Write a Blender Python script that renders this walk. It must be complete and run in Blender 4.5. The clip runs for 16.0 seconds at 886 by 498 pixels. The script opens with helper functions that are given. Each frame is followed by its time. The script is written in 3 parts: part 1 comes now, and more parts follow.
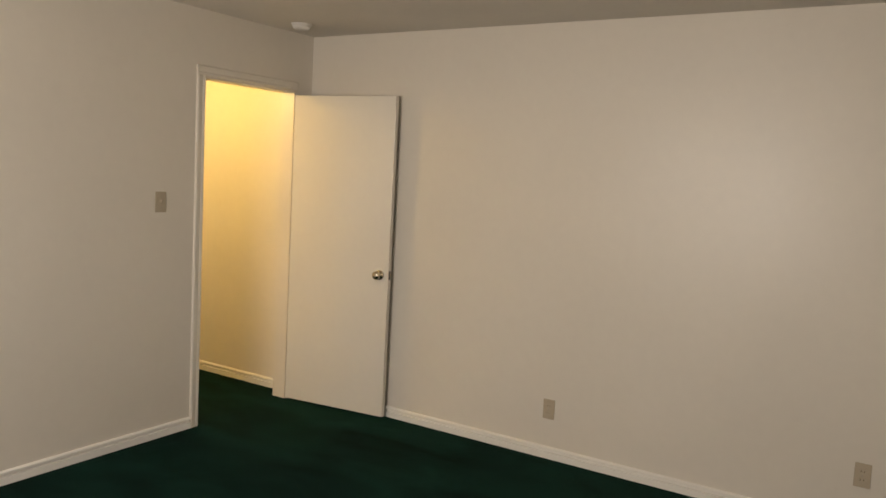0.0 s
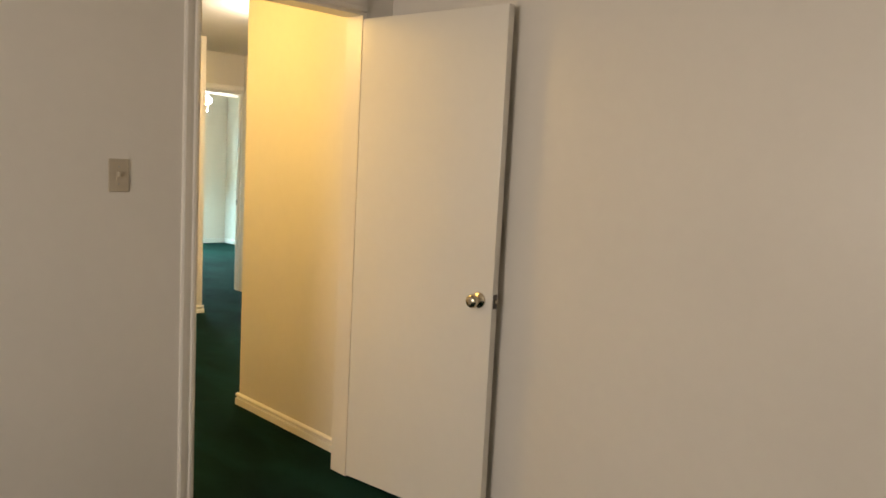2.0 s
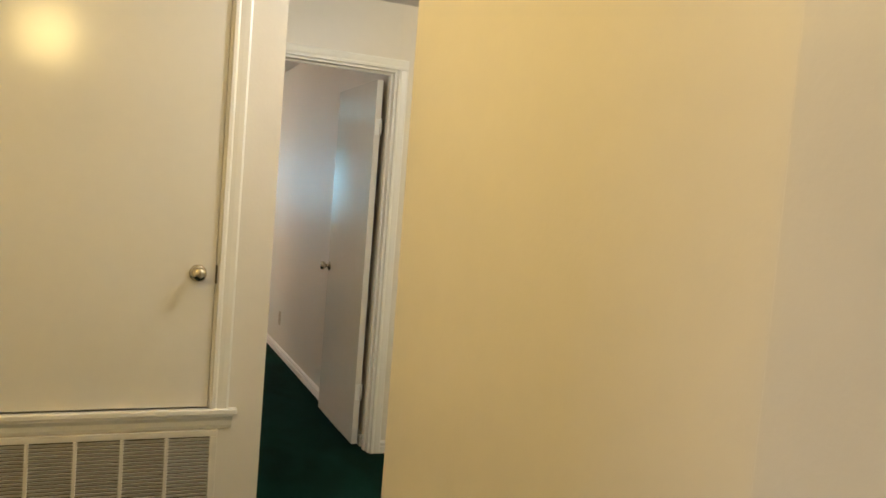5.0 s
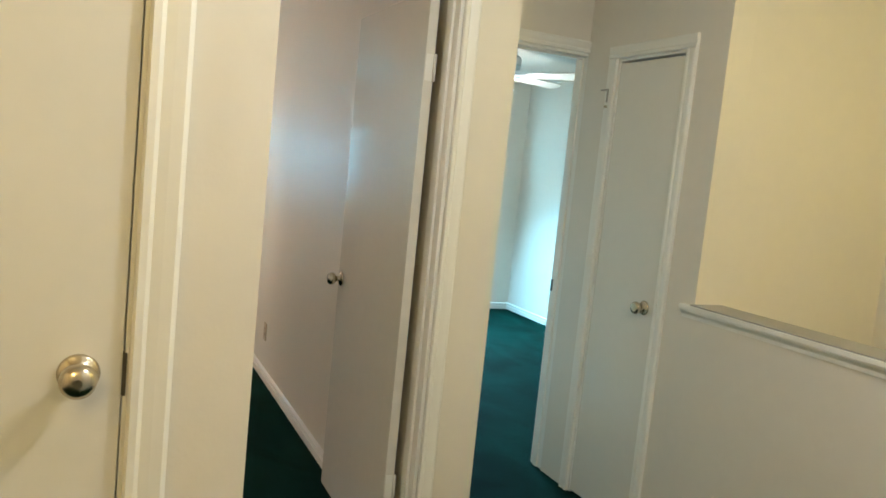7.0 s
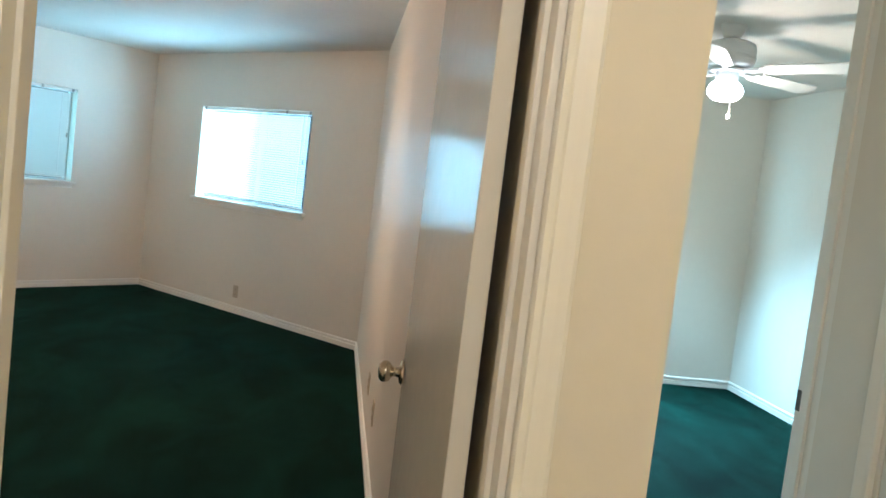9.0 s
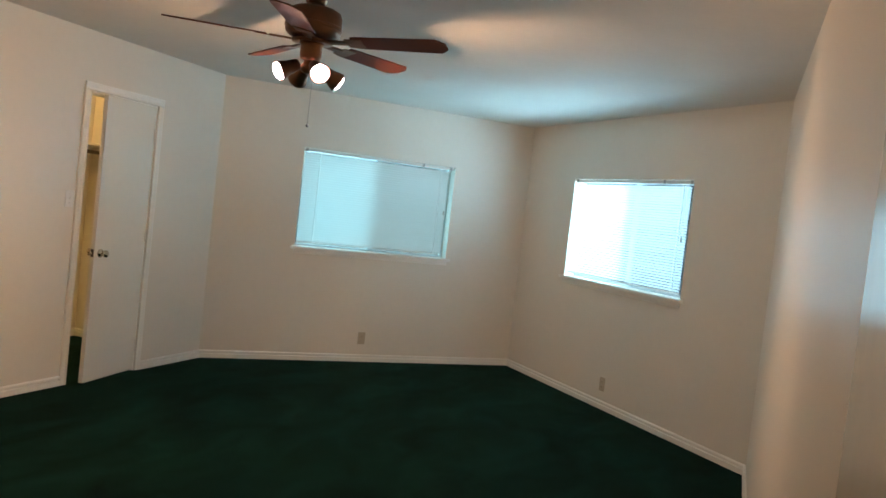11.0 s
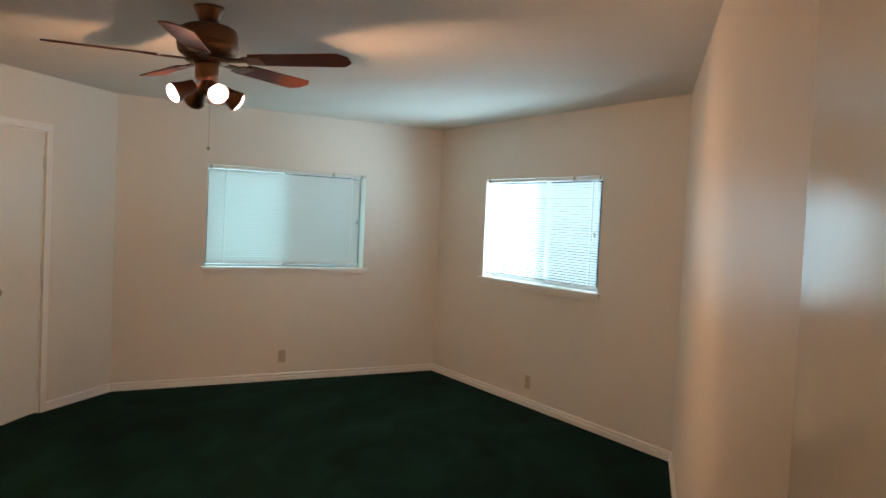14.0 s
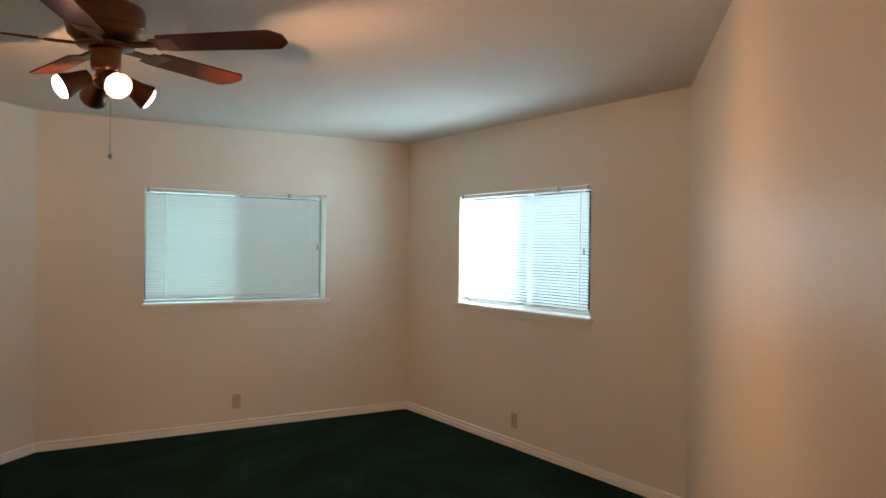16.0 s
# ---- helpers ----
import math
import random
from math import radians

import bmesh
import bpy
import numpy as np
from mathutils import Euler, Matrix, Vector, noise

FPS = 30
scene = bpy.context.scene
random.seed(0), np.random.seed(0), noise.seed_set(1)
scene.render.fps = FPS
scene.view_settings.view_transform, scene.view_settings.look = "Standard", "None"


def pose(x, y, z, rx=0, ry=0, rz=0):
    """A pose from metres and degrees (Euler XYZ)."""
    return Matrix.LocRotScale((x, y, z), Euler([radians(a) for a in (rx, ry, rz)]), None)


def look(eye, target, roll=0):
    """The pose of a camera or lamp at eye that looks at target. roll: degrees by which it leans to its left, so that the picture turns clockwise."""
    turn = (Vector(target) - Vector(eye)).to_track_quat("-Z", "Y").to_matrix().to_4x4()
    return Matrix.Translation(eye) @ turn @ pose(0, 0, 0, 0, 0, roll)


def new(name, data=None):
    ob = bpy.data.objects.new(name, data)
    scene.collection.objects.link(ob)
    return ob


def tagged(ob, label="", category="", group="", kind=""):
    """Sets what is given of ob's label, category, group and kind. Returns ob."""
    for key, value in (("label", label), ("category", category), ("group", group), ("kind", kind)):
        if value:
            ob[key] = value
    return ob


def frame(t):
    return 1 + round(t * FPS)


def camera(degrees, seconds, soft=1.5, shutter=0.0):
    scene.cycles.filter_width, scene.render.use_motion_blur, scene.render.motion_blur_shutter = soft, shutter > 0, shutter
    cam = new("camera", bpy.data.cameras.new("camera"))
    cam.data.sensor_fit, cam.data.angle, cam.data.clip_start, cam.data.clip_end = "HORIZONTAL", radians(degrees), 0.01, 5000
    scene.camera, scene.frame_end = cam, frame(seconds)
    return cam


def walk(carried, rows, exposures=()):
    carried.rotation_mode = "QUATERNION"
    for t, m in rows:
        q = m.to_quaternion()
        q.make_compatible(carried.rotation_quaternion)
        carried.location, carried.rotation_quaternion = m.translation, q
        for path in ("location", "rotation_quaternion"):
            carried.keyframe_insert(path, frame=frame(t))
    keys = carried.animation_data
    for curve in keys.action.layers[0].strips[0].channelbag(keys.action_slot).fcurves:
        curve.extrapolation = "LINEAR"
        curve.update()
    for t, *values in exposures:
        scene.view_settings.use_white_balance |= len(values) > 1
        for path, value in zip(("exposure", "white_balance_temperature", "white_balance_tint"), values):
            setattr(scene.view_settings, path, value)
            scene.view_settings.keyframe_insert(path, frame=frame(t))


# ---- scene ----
PATH = [
    (0, -4.179, -7.389, 1.595, -57.61, -5.61, -3.07),
    (0.5, -3.565, -7.381, 1.496, -52.00, -5.69, -1.80),
    (1, -3.205, -7.105, 1.449, -50.01, -5.83, -1.82),
    (1.5, -2.820, -6.837, 1.440, -47.02, -6.02, -2.34),
    (2, -2.426, -6.499, 1.443, -43.76, -6.17, -2.96),
    (2.5, -2.035, -6.075, 1.463, -40.77, -6.36, -3.40),
    (3, -1.612, -5.646, 1.456, -36.73, -6.16, -3.33),
    (3.5, -1.411, -5.385, 1.465, -33.60, -5.96, -3.29),
    (4, -1.132, -5.057, 1.422, -29.86, -4.88, -3.05),
    (4.2, -0.986, -4.905, 1.460, -27.73, -4.89, -3.58),
    (4.5, -0.869, -4.508, 1.433, -26.12, -4.22, -4.06),
    (4.7, -0.797, -4.291, 1.433, -24.95, -4.02, -4.19),
    (5, -0.715, -4.022, 1.439, -22.79, -3.75, -4.60),
    (5.2, -0.677, -3.752, 1.430, -21.56, -4.14, -4.39),
    (7.3, -0.313, -2.192, 1.471, -25.22, -6.14, -6.40),
    (7.5, -0.227, -2.052, 1.475, -26.65, -6.18, -6.57),
    (8, 0.004, -1.743, 1.463, -26.54, -5.83, -6.99),
    (8.5, 0.203, -1.418, 1.444, -20.10, -5.11, -6.78),
    (9, 0.374, -1.060, 1.415, -7.45, -4.52, -6.80),
    (9.5, 0.406, -0.728, 1.385, 4.84, -4.22, -6.38),
    (10, 0.443, -0.463, 1.427, 16.32, -4.09, -7.50),
    (10.2, 0.425, -0.380, 1.437, 19.51, -3.97, -7.86),
    (12.5, 0.476, -0.035, 1.540, 20.29, -1.03, -5.01),
    (13, 0.464, -0.057, 1.542, 18.48, -1.21, -4.17),
    (13.5, 0.442, -0.079, 1.544, 16.56, -1.72, -3.42),
    (14, 0.405, -0.088, 1.547, 14.62, -2.17, -2.66),
    (14.5, 0.368, -0.017, 1.533, 13.41, -2.15, -1.97),
    (15, 0.348, 0.117, 1.534, 12.83, -1.99, -1.59),
    (15.5, 0.289, 0.344, 1.530, 12.45, -1.45, -1.06),
    (16, 0.234, 0.609, 1.517, 12.48, -0.28, -0.68),
]
cam = camera(59.2, 16.0, soft=1.6)
walk(cam, [(t, pose(x, y, z, 90 + p, r, w)) for t, x, y, z, w, p, r in PATH],
     exposures=[(0, 0.2, 6500, 10), (2, 0.2, 6500, 11), (3.5, 0.05, 5950, 11), (4, -0.12, 5750, 11), (4.5, -0.24, 5400, 10), (5, -0.28, 5200, 7), (7.3, -0.05, 4950, 3), (8.5, -0.04, 5250, 9), (9.2, -0.18, 5200, 11), (9.6, -0.34, 5100, 11),
                (10.2, -0.40, 5400, 12), (12.3, -0.77, 6200, 21), (14.5, -0.68, 6800, 27), (16, -0.80, 7050, 30)])

# ---------------------------------------------------------------- light
world = bpy.data.worlds.new("world")
scene.world = world
world.use_nodes = True
sky = world.node_tree.nodes.new("ShaderNodeTexSky")
sky.sky_type, sky.sun_disc = "NISHITA", False
sky.sun_elevation, sky.sun_rotation = radians(48), radians(200)
world.node_tree.links.new(sky.outputs[0], world.node_tree.nodes["Background"].inputs[0])
world.node_tree.nodes["Background"].inputs[1].default_value = 0.08


def area_lamp(name, m, sx, sy, power, color):
    data = bpy.data.lights.new(name, "AREA")
    data.shape, data.size, data.size_y, data.energy, data.color = "RECTANGLE", sx, sy, power, color
    ob = new(name, data)
    ob.matrix_world = m
    return ob


def point_lamp(name, at, power, color, radius=0.04):
    data = bpy.data.lights.new(name, "POINT")
    data.energy, data.color, data.shadow_soft_size = power, color, radius
    ob = new(name, data)
    ob.location = at
    return ob


# plan, metres: y runs up the hall, z is up
H = 2.449
A_N, A_E, A_W, A_S = -3.752, -0.151, -5.0, -8.57      # bedroom at the start
Y_X, Y_END = -0.179, -2.539                          # warm lit hall wall
CL_Y, CL_X = -1.104, -0.160                           # linen closet with air grille
XB = 0.867                                           # hall side of the far bedroom's wall
XL, XR = -3.816, 0.649                               # far bedroom, its long walls
APEX = (-1.643, 7.600)                               # its outer corner
XD, C_Y = 1.718, 0.86                                # cupboard wall, third bedroom's door wall
C_E, C_N = 3.82, 5.09
HALL_W, STAIR_E = -2.2, 2.75
T = 0.115
R2 = math.sqrt(0.5)

DAY_B = (0.50, 0.89, 1.0)
HALL_LAMP, HALL_LAMP_E = (-1.08, -2.90), (0.55, -1.7)
area_lamp("daylight_a", look((A_W - 0.04, -5.6, 1.58), (0, -5.6, 1.58)), 1.66, 1.22, 61, (1.0, 0.88, 0.77))
area_lamp("daylight_c", look((2.4, C_N + 0.08, 1.5), (2.4, C_N - 0.9, 0.0)), 1.16, 0.9, 175, (0.50, 0.90, 1.0)).data.spread = radians(125)
for mm, ww, power, tone in ((Matrix.Translation((APEX[0], APEX[1], 0)) @ Matrix.Rotation(radians(45), 4, "Z") @ Matrix.Translation((-1.58, 0.55, 1.62)), 2.8, 155, (0.36, 0.87, 0.92)),
                      (Matrix.Translation((APEX[0], APEX[1], 0)) @ Matrix.Rotation(radians(-45), 4, "Z") @ Matrix.Translation((1.64, 0.55, 1.62)), 2.8, 620, DAY_B)):
    area_lamp("daylight_b", mm @ Matrix.Rotation(radians(-90), 4, "X"), ww, 1.9, power, tone)
point_lamp("hall_bulb", (HALL_LAMP[0], HALL_LAMP[1], H - 0.30), 32, (1.0, 0.63, 0.18), 0.15)
point_lamp("hall_bulb_east", (HALL_LAMP_E[0], HALL_LAMP_E[1], H - 0.15), 39, (1.0, 0.83, 0.62), 0.05)
point_lamp("stair_bulb", (2.3, -1.75, H - 0.14), 22, (1.0, 0.68, 0.13), 0.05)
point_lamp("closet_bulb", (-4.45, 3.7, H - 0.12), 40, (1.0, 0.62, 0.20), 0.05)
point_lamp("globe_bulb_c", (2.35, 2.95, 1.99), 40, (1.0, 0.80, 0.55), 0.06)


# ---------------------------------------------------------------- materials
def material(name, color, rough=0.5, metal=0.0, spec=0.5, vary=0.06, scale=3.0, bump=0.0, bump_scale=120.0, fine=0.0,
             emit=None, coat=0.0):
    m = bpy.data.materials.new(name)
    m.use_nodes = True
    nt = m.node_tree
    b = nt.nodes["Principled BSDF"]
    b.inputs["Roughness"].default_value = rough
    b.inputs["Metallic"].default_value = metal
    b.inputs["Specular IOR Level"].default_value = spec
    b.inputs["Coat Weight"].default_value = coat
    b.inputs["Base Color"].default_value = (*color, 1)
    tc = nt.nodes.new("ShaderNodeTexCoord")
    if vary:
        n1 = nt.nodes.new("ShaderNodeTexNoise")
        n1.inputs["Scale"].default_value, n1.inputs["Detail"].default_value = scale, 5
        n2 = nt.nodes.new("ShaderNodeTexNoise")
        n2.inputs["Scale"].default_value, n2.inputs["Detail"].default_value = scale * 14, 3
        nt.links.new(tc.outputs["Object"], n1.inputs["Vector"])
        nt.links.new(tc.outputs["Object"], n2.inputs["Vector"])
        add = nt.nodes.new("ShaderNodeMath")
        add.operation = "MULTIPLY_ADD"
        add.inputs[1].default_value = 0.45
        nt.links.new(n2.outputs["Fac"], add.inputs[0])
        nt.links.new(n1.outputs["Fac"], add.inputs[2])
        mr = nt.nodes.new("ShaderNodeMapRange")
        mr.inputs["From Min"].default_value, mr.inputs["From Max"].default_value = 0.45, 1.0
        mr.inputs["To Min"].default_value, mr.inputs["To Max"].default_value = 1 - vary, 1 + vary
        nt.links.new(add.outputs[0], mr.inputs["Value"])
        mul = nt.nodes.new("ShaderNodeVectorMath")
        mul.operation = "SCALE"
        mul.inputs[0].default_value = color
        nt.links.new(mr.outputs[0], mul.inputs["Scale"])
        nt.links.new(mul.outputs[0], b.inputs["Base Color"])
        rr = nt.nodes.new("ShaderNodeMapRange")
        rr.inputs["From Min"].default_value, rr.inputs["From Max"].default_value = 0.45, 1.0
        rr.inputs["To Min"].default_value, rr.inputs["To Max"].default_value = max(rough - 0.05, 0.02), min(rough + 0.05, 1)
        nt.links.new(add.outputs[0], rr.inputs["Value"])
        nt.links.new(rr.outputs[0], b.inputs["Roughness"])
    if bump:
        nb = nt.nodes.new("ShaderNodeTexNoise")
        nb.inputs["Scale"].default_value, nb.inputs["Detail"].default_value = bump_scale, 4
        nt.links.new(tc.outputs["Object"], nb.inputs["Vector"])
        bp = nt.nodes.new("ShaderNodeBump")
        bp.inputs["Strength"].default_value, bp.inputs["Distance"].default_value = bump, 0.002
        nt.links.new(nb.outputs["Fac"], bp.inputs["Height"])
        nt.links.new(bp.outputs[0], b.inputs["Normal"])
    if emit:
        b.inputs["Emission Color"].default_value = (*emit[0], 1)
        b.inputs["Emission Strength"].default_value = emit[1]
    return m


WALL = material("satin_wall_paint", (0.76, 0.715, 0.635), 0.36, vary=0.03, scale=1.3, bump=0.20, bump_scale=80, spec=0.5)
CEIL = material("ceiling_texture", (0.74, 0.70, 0.64), 0.9, vary=0.04, scale=2.0, bump=0.45, bump_scale=160, spec=0.2)
TRIM = material("trim_paint", (0.86, 0.84, 0.79), 0.36, vary=0.012, scale=1.5, bump=0.06, bump_scale=60)
DOOR = material("door_paint", (0.79, 0.76, 0.69), 0.17, vary=0.025, scale=1.5, bump=0.04, bump_scale=35)
BRASS = material("worn_nickel", (0.62, 0.55, 0.42), 0.24, metal=1.0, vary=0.12, scale=25)
STEEL = material("dull_steel", (0.42, 0.40, 0.37), 0.4, metal=1.0, vary=0.12, scale=40)
LATCH = material("dark_worn_steel", (0.10, 0.09, 0.08), 0.45, metal=0.6, vary=0.2, scale=40)
DARK = material("dark_gap", (0.03, 0.028, 0.025), 0.8, vary=0.1, scale=30)
PLATE = material("almond_plastic", (0.50, 0.43, 0.32), 0.4, vary=0.04, scale=20)
WHITE_PLASTIC = material("white_plastic", (0.78, 0.76, 0.72), 0.4, vary=0.03, scale=20)
GRILLE = material("grille_enamel", (0.74, 0.70, 0.62), 0.4, vary=0.06, scale=12)
# dark brown sheet behind the louvres of grille and vent
BACKING = material("dark_backing", (0.10, 0.085, 0.07), 0.95, vary=0.25, scale=9)
ALU = material("window_aluminium", (0.55, 0.56, 0.57), 0.35, metal=0.9, vary=0.06, scale=30)
WOOD = material("blade_wood", (0.11, 0.030, 0.014), 0.55, spec=0.3, vary=0.22, scale=6, bump=0.1, bump_scale=60)
BRONZE = material("antique_bronze", (0.22, 0.11, 0.060), 0.38, metal=0.8, vary=0.08, scale=30)
FANWHITE = material("fan_enamel", (0.76, 0.75, 0.72), 0.35, vary=0.03, scale=10)
# top of the white cap, its shaded look put into a grey base colour
CAP_TOP = material("shaded_cap_paint", (0.36, 0.35, 0.34), 0.5, vary=0.12, scale=5, bump=0.05, bump_scale=70)
ROD = material("closet_rod", (0.25, 0.2, 0.15), 0.4, metal=0.5, vary=0.1, scale=20)
BULB = material("lit_bulb", (1, 1, 1), 0.3, vary=0, emit=((1.0, 0.74, 0.70), 40.0))
GLOBE = material("lit_globe", (1, 1, 1), 0.3, vary=0, emit=((1.0, 0.97, 0.92), 14.0))
HALL_GLASS = material("lit_hall_glass", (1, 0.9, 0.7), 0.3, vary=0, emit=((1.0, 0.72, 0.30), 2.0))


def carpet_material():
    m = material("green_carpet", (0.0032, 0.0165, 0.0120), 0.95, vary=0.0, spec=0.05)
    nt = m.node_tree
    b = nt.nodes["Principled BSDF"]
    b.inputs["Sheen Weight"].default_value = 0.03
    b.inputs["Sheen Roughness"].default_value = 0.5
    b.inputs["Sheen Tint"].default_value = (0.2, 0.7, 0.55, 1)
    tc = nt.nodes.new("ShaderNodeTexCoord")
    mp = nt.nodes.new("ShaderNodeMapping")
    mp.inputs["Rotation"].default_value = (0, 0, radians(35))
    mp.inputs["Scale"].default_value = (2.0, 1.0, 1)
    lanes = nt.nodes.new("ShaderNodeTexNoise")
    lanes.inputs["Scale"].default_value, lanes.inputs["Detail"].default_value, lanes.inputs["Distortion"].default_value = 1.6, 4, 0.8
    tuft = nt.nodes.new("ShaderNodeTexNoise")
    tuft.inputs["Scale"].default_value, tuft.inputs["Detail"].default_value = 230, 3
    nt.links.new(tc.outputs["Object"], mp.inputs[0])
    nt.links.new(mp.outputs[0], lanes.inputs["Vector"])
    nt.links.new(tc.outputs["Object"], tuft.inputs["Vector"])
    ramp = nt.nodes.new("ShaderNodeMapRange")
    ramp.inputs["From Min"].default_value, ramp.inputs["From Max"].default_value = 0.3, 0.7
    ramp.inputs["To Min"].default_value, ramp.inputs["To Max"].default_value = 0.40, 1.70
    nt.links.new(lanes.outputs["Fac"], ramp.inputs["Value"])
    r2 = nt.nodes.new("ShaderNodeMapRange")
    r2.inputs["From Min"].default_value, r2.inputs["From Max"].default_value = 0.3, 0.7
    r2.inputs["To Min"].default_value, r2.inputs["To Max"].default_value = 0.6, 1.4
    nt.links.new(tuft.outputs["Fac"], r2.inputs["Value"])
    mm = nt.nodes.new("ShaderNodeMath")
    mm.operation = "MULTIPLY"
    nt.links.new(ramp.outputs[0], mm.inputs[0])
    nt.links.new(r2.outputs[0], mm.inputs[1])
    sc = nt.nodes.new("ShaderNodeVectorMath")
    sc.operation = "SCALE"
    sc.inputs[0].default_value = (0.0032, 0.0165, 0.0120)
    nt.links.new(mm.outputs[0], sc.inputs["Scale"])
    nt.links.new(sc.outputs[0], b.inputs["Base Color"])
    bp = nt.nodes.new("ShaderNodeBump")
    bp.inputs["Strength"].default_value, bp.inputs["Distance"].default_value = 0.9, 0.006
    nt.links.new(tuft.outputs["Fac"], bp.inputs["Height"])
    nt.links.new(bp.outputs[0], b.inputs["Normal"])
    return m


def see_through(name, color, clear, back=None):
    """A thin sheet: part clear, part lit through."""
    m = bpy.data.materials.new(name)
    m.use_nodes = True
    nt = m.node_tree
    nt.nodes.remove(nt.nodes["Principled BSDF"])
    out = nt.nodes["Material Output"]
    d = nt.nodes.new("ShaderNodeBsdfDiffuse")
    d.inputs[0].default_value = (*color, 1)
    if back is None:
        t = nt.nodes.new("ShaderNodeBsdfTransparent")
    else:
        t = nt.nodes.new("ShaderNodeBsdfTranslucent")
        t.inputs[0].default_value = (*back, 1)
    mx = nt.nodes.new("ShaderNodeMixShader")
    mx.inputs[0].default_value = clear
    nt.links.new(d.outputs[0], mx.inputs[1])
    nt.links.new(t.outputs[0], mx.inputs[2])
    nt.links.new(mx.outputs[0], out.inputs[0])
    return m


CARPET = carpet_material()
SLAT = see_through("blind_slat_vinyl", (0.72, 0.74, 0.73), 0.11, back=(0.76, 0.80, 0.80))
CORD = see_through("blind_cord", (0.85, 0.85, 0.83), 0.55, back=(0.95, 0.97, 0.97))
SCREEN = see_through("insect_screen", (0.05, 0.05, 0.05), 0.66)


def glass_material():
    m = bpy.data.materials.new("window_glass")
    m.use_nodes = True
    nt = m.node_tree
    nt.nodes.remove(nt.nodes["Principled BSDF"])
    t = nt.nodes.new("ShaderNodeBsdfTransparent")
    g = nt.nodes.new("ShaderNodeBsdfGlossy")
    g.inputs["Roughness"].default_value = 0.02
    fr = nt.nodes.new("ShaderNodeFresnel")
    mx = nt.nodes.new("ShaderNodeMixShader")
    nt.links.new(fr.outputs[0], mx.inputs[0])
    nt.links.new(t.outputs[0], mx.inputs[1])
    nt.links.new(g.outputs[0], mx.inputs[2])
    nt.links.new(mx.outputs[0], nt.nodes["Material Output"].inputs[0])
    return m


GLASS = glass_material()


# ---------------------------------------------------------------- mesh helpers
def add_box(bm, x0, y0, z0, x1, y1, z1, m=None):
    vs = [bm.verts.new(Vector(c) if m is None else m @ Vector(c)) for c in
          ((x0, y0, z0), (x1, y0, z0), (x1, y1, z0), (x0, y1, z0), (x0, y0, z1), (x1, y0, z1), (x1, y1, z1), (x0, y1, z1))]
    for f in ((3, 2, 1, 0), (4, 5, 6, 7), (0, 1, 5, 4), (1, 2, 6, 5), (2, 3, 7, 6), (3, 0, 4, 7)):
        bm.faces.new([vs[i] for i in f])


def box(x0, y0, z0, x1, y1, z1, bevel=0.0):
    bm = bmesh.new()
    add_box(bm, x0, y0, z0, x1, y1, z1)
    if bevel:
        bmesh.ops.bevel(bm, geom=bm.edges[:], offset=bevel, segments=2, affect="EDGES", profile=0.6)
    return bm


def lathe(profile, steps=28, cap=True):
    """Turns a list of (radius, height) round z."""
    bm = bmesh.new()
    rings = []
    for r, z in profile:
        rings.append([bm.verts.new((r * math.cos(2 * math.pi * k / steps), r * math.sin(2 * math.pi * k / steps), z)) for k in range(steps)])
    for a, b in zip(rings, rings[1:]):
        for k in range(steps):
            f = bm.faces.new((a[k], a[(k + 1) % steps], b[(k + 1) % steps], b[k]))
            f.smooth = True
    if cap:
        bm.faces.new(rings[0][::-1])
        bm.faces.new(rings[-1])
    bmesh.ops.recalc_face_normals(bm, faces=bm.faces[:])
    return bm


def profile_run(points, length):
    """Extrudes a closed outline (y, z) along x."""
    bm = bmesh.new()
    a = [bm.verts.new((0, y, z)) for y, z in points]
    b = [bm.verts.new((length, y, z)) for y, z in points]
    n = len(points)
    for k in range(n):
        bm.faces.new((a[k], a[(k + 1) % n], b[(k + 1) % n], b[k]))
    bm.faces.new(a[::-1])
    bm.faces.new(b)
    bmesh.ops.recalc_face_normals(bm, faces=bm.faces[:])
    return bm


def mesh_of(bm, name, mat):
    me = bpy.data.meshes.new(name)
    bm.to_mesh(me)
    bm.free()
    me.materials.append(mat)
    return me


def thing(name, bm, mat, label="", category="", group="", kind="", m=None):
    ob = new(name, mesh_of(bm, name, mat))
    if m is not None:
        ob.matrix_world = m
    return tagged(ob, label, category, group, kind)


def part(name, bm, mat, parent, label="", m=None):
    ob = new(name, mesh_of(bm, name, mat))
    ob.parent = parent
    if m is not None:
        ob.matrix_basis = m
    return tagged(ob, label)


def part_of(name, me, parent, m, label=""):
    ob = new(name, me)
    ob.parent = parent
    ob.matrix_basis = m
    return tagged(ob, label)


def root(name, m, label, category, group="", kind=""):
    ob = new(name)
    ob.matrix_world = m
    return tagged(ob, label, category, group, kind)


def along(p0, p1):
    """A frame at p0 with x towards p1, y to the left of it and z up."""
    d = Vector((p1[0] - p0[0], p1[1] - p0[1], 0))
    length = d.length
    return Matrix.Translation((p0[0], p0[1], 0)) @ Matrix.Rotation(math.atan2(d.y, d.x), 4, "Z"), length


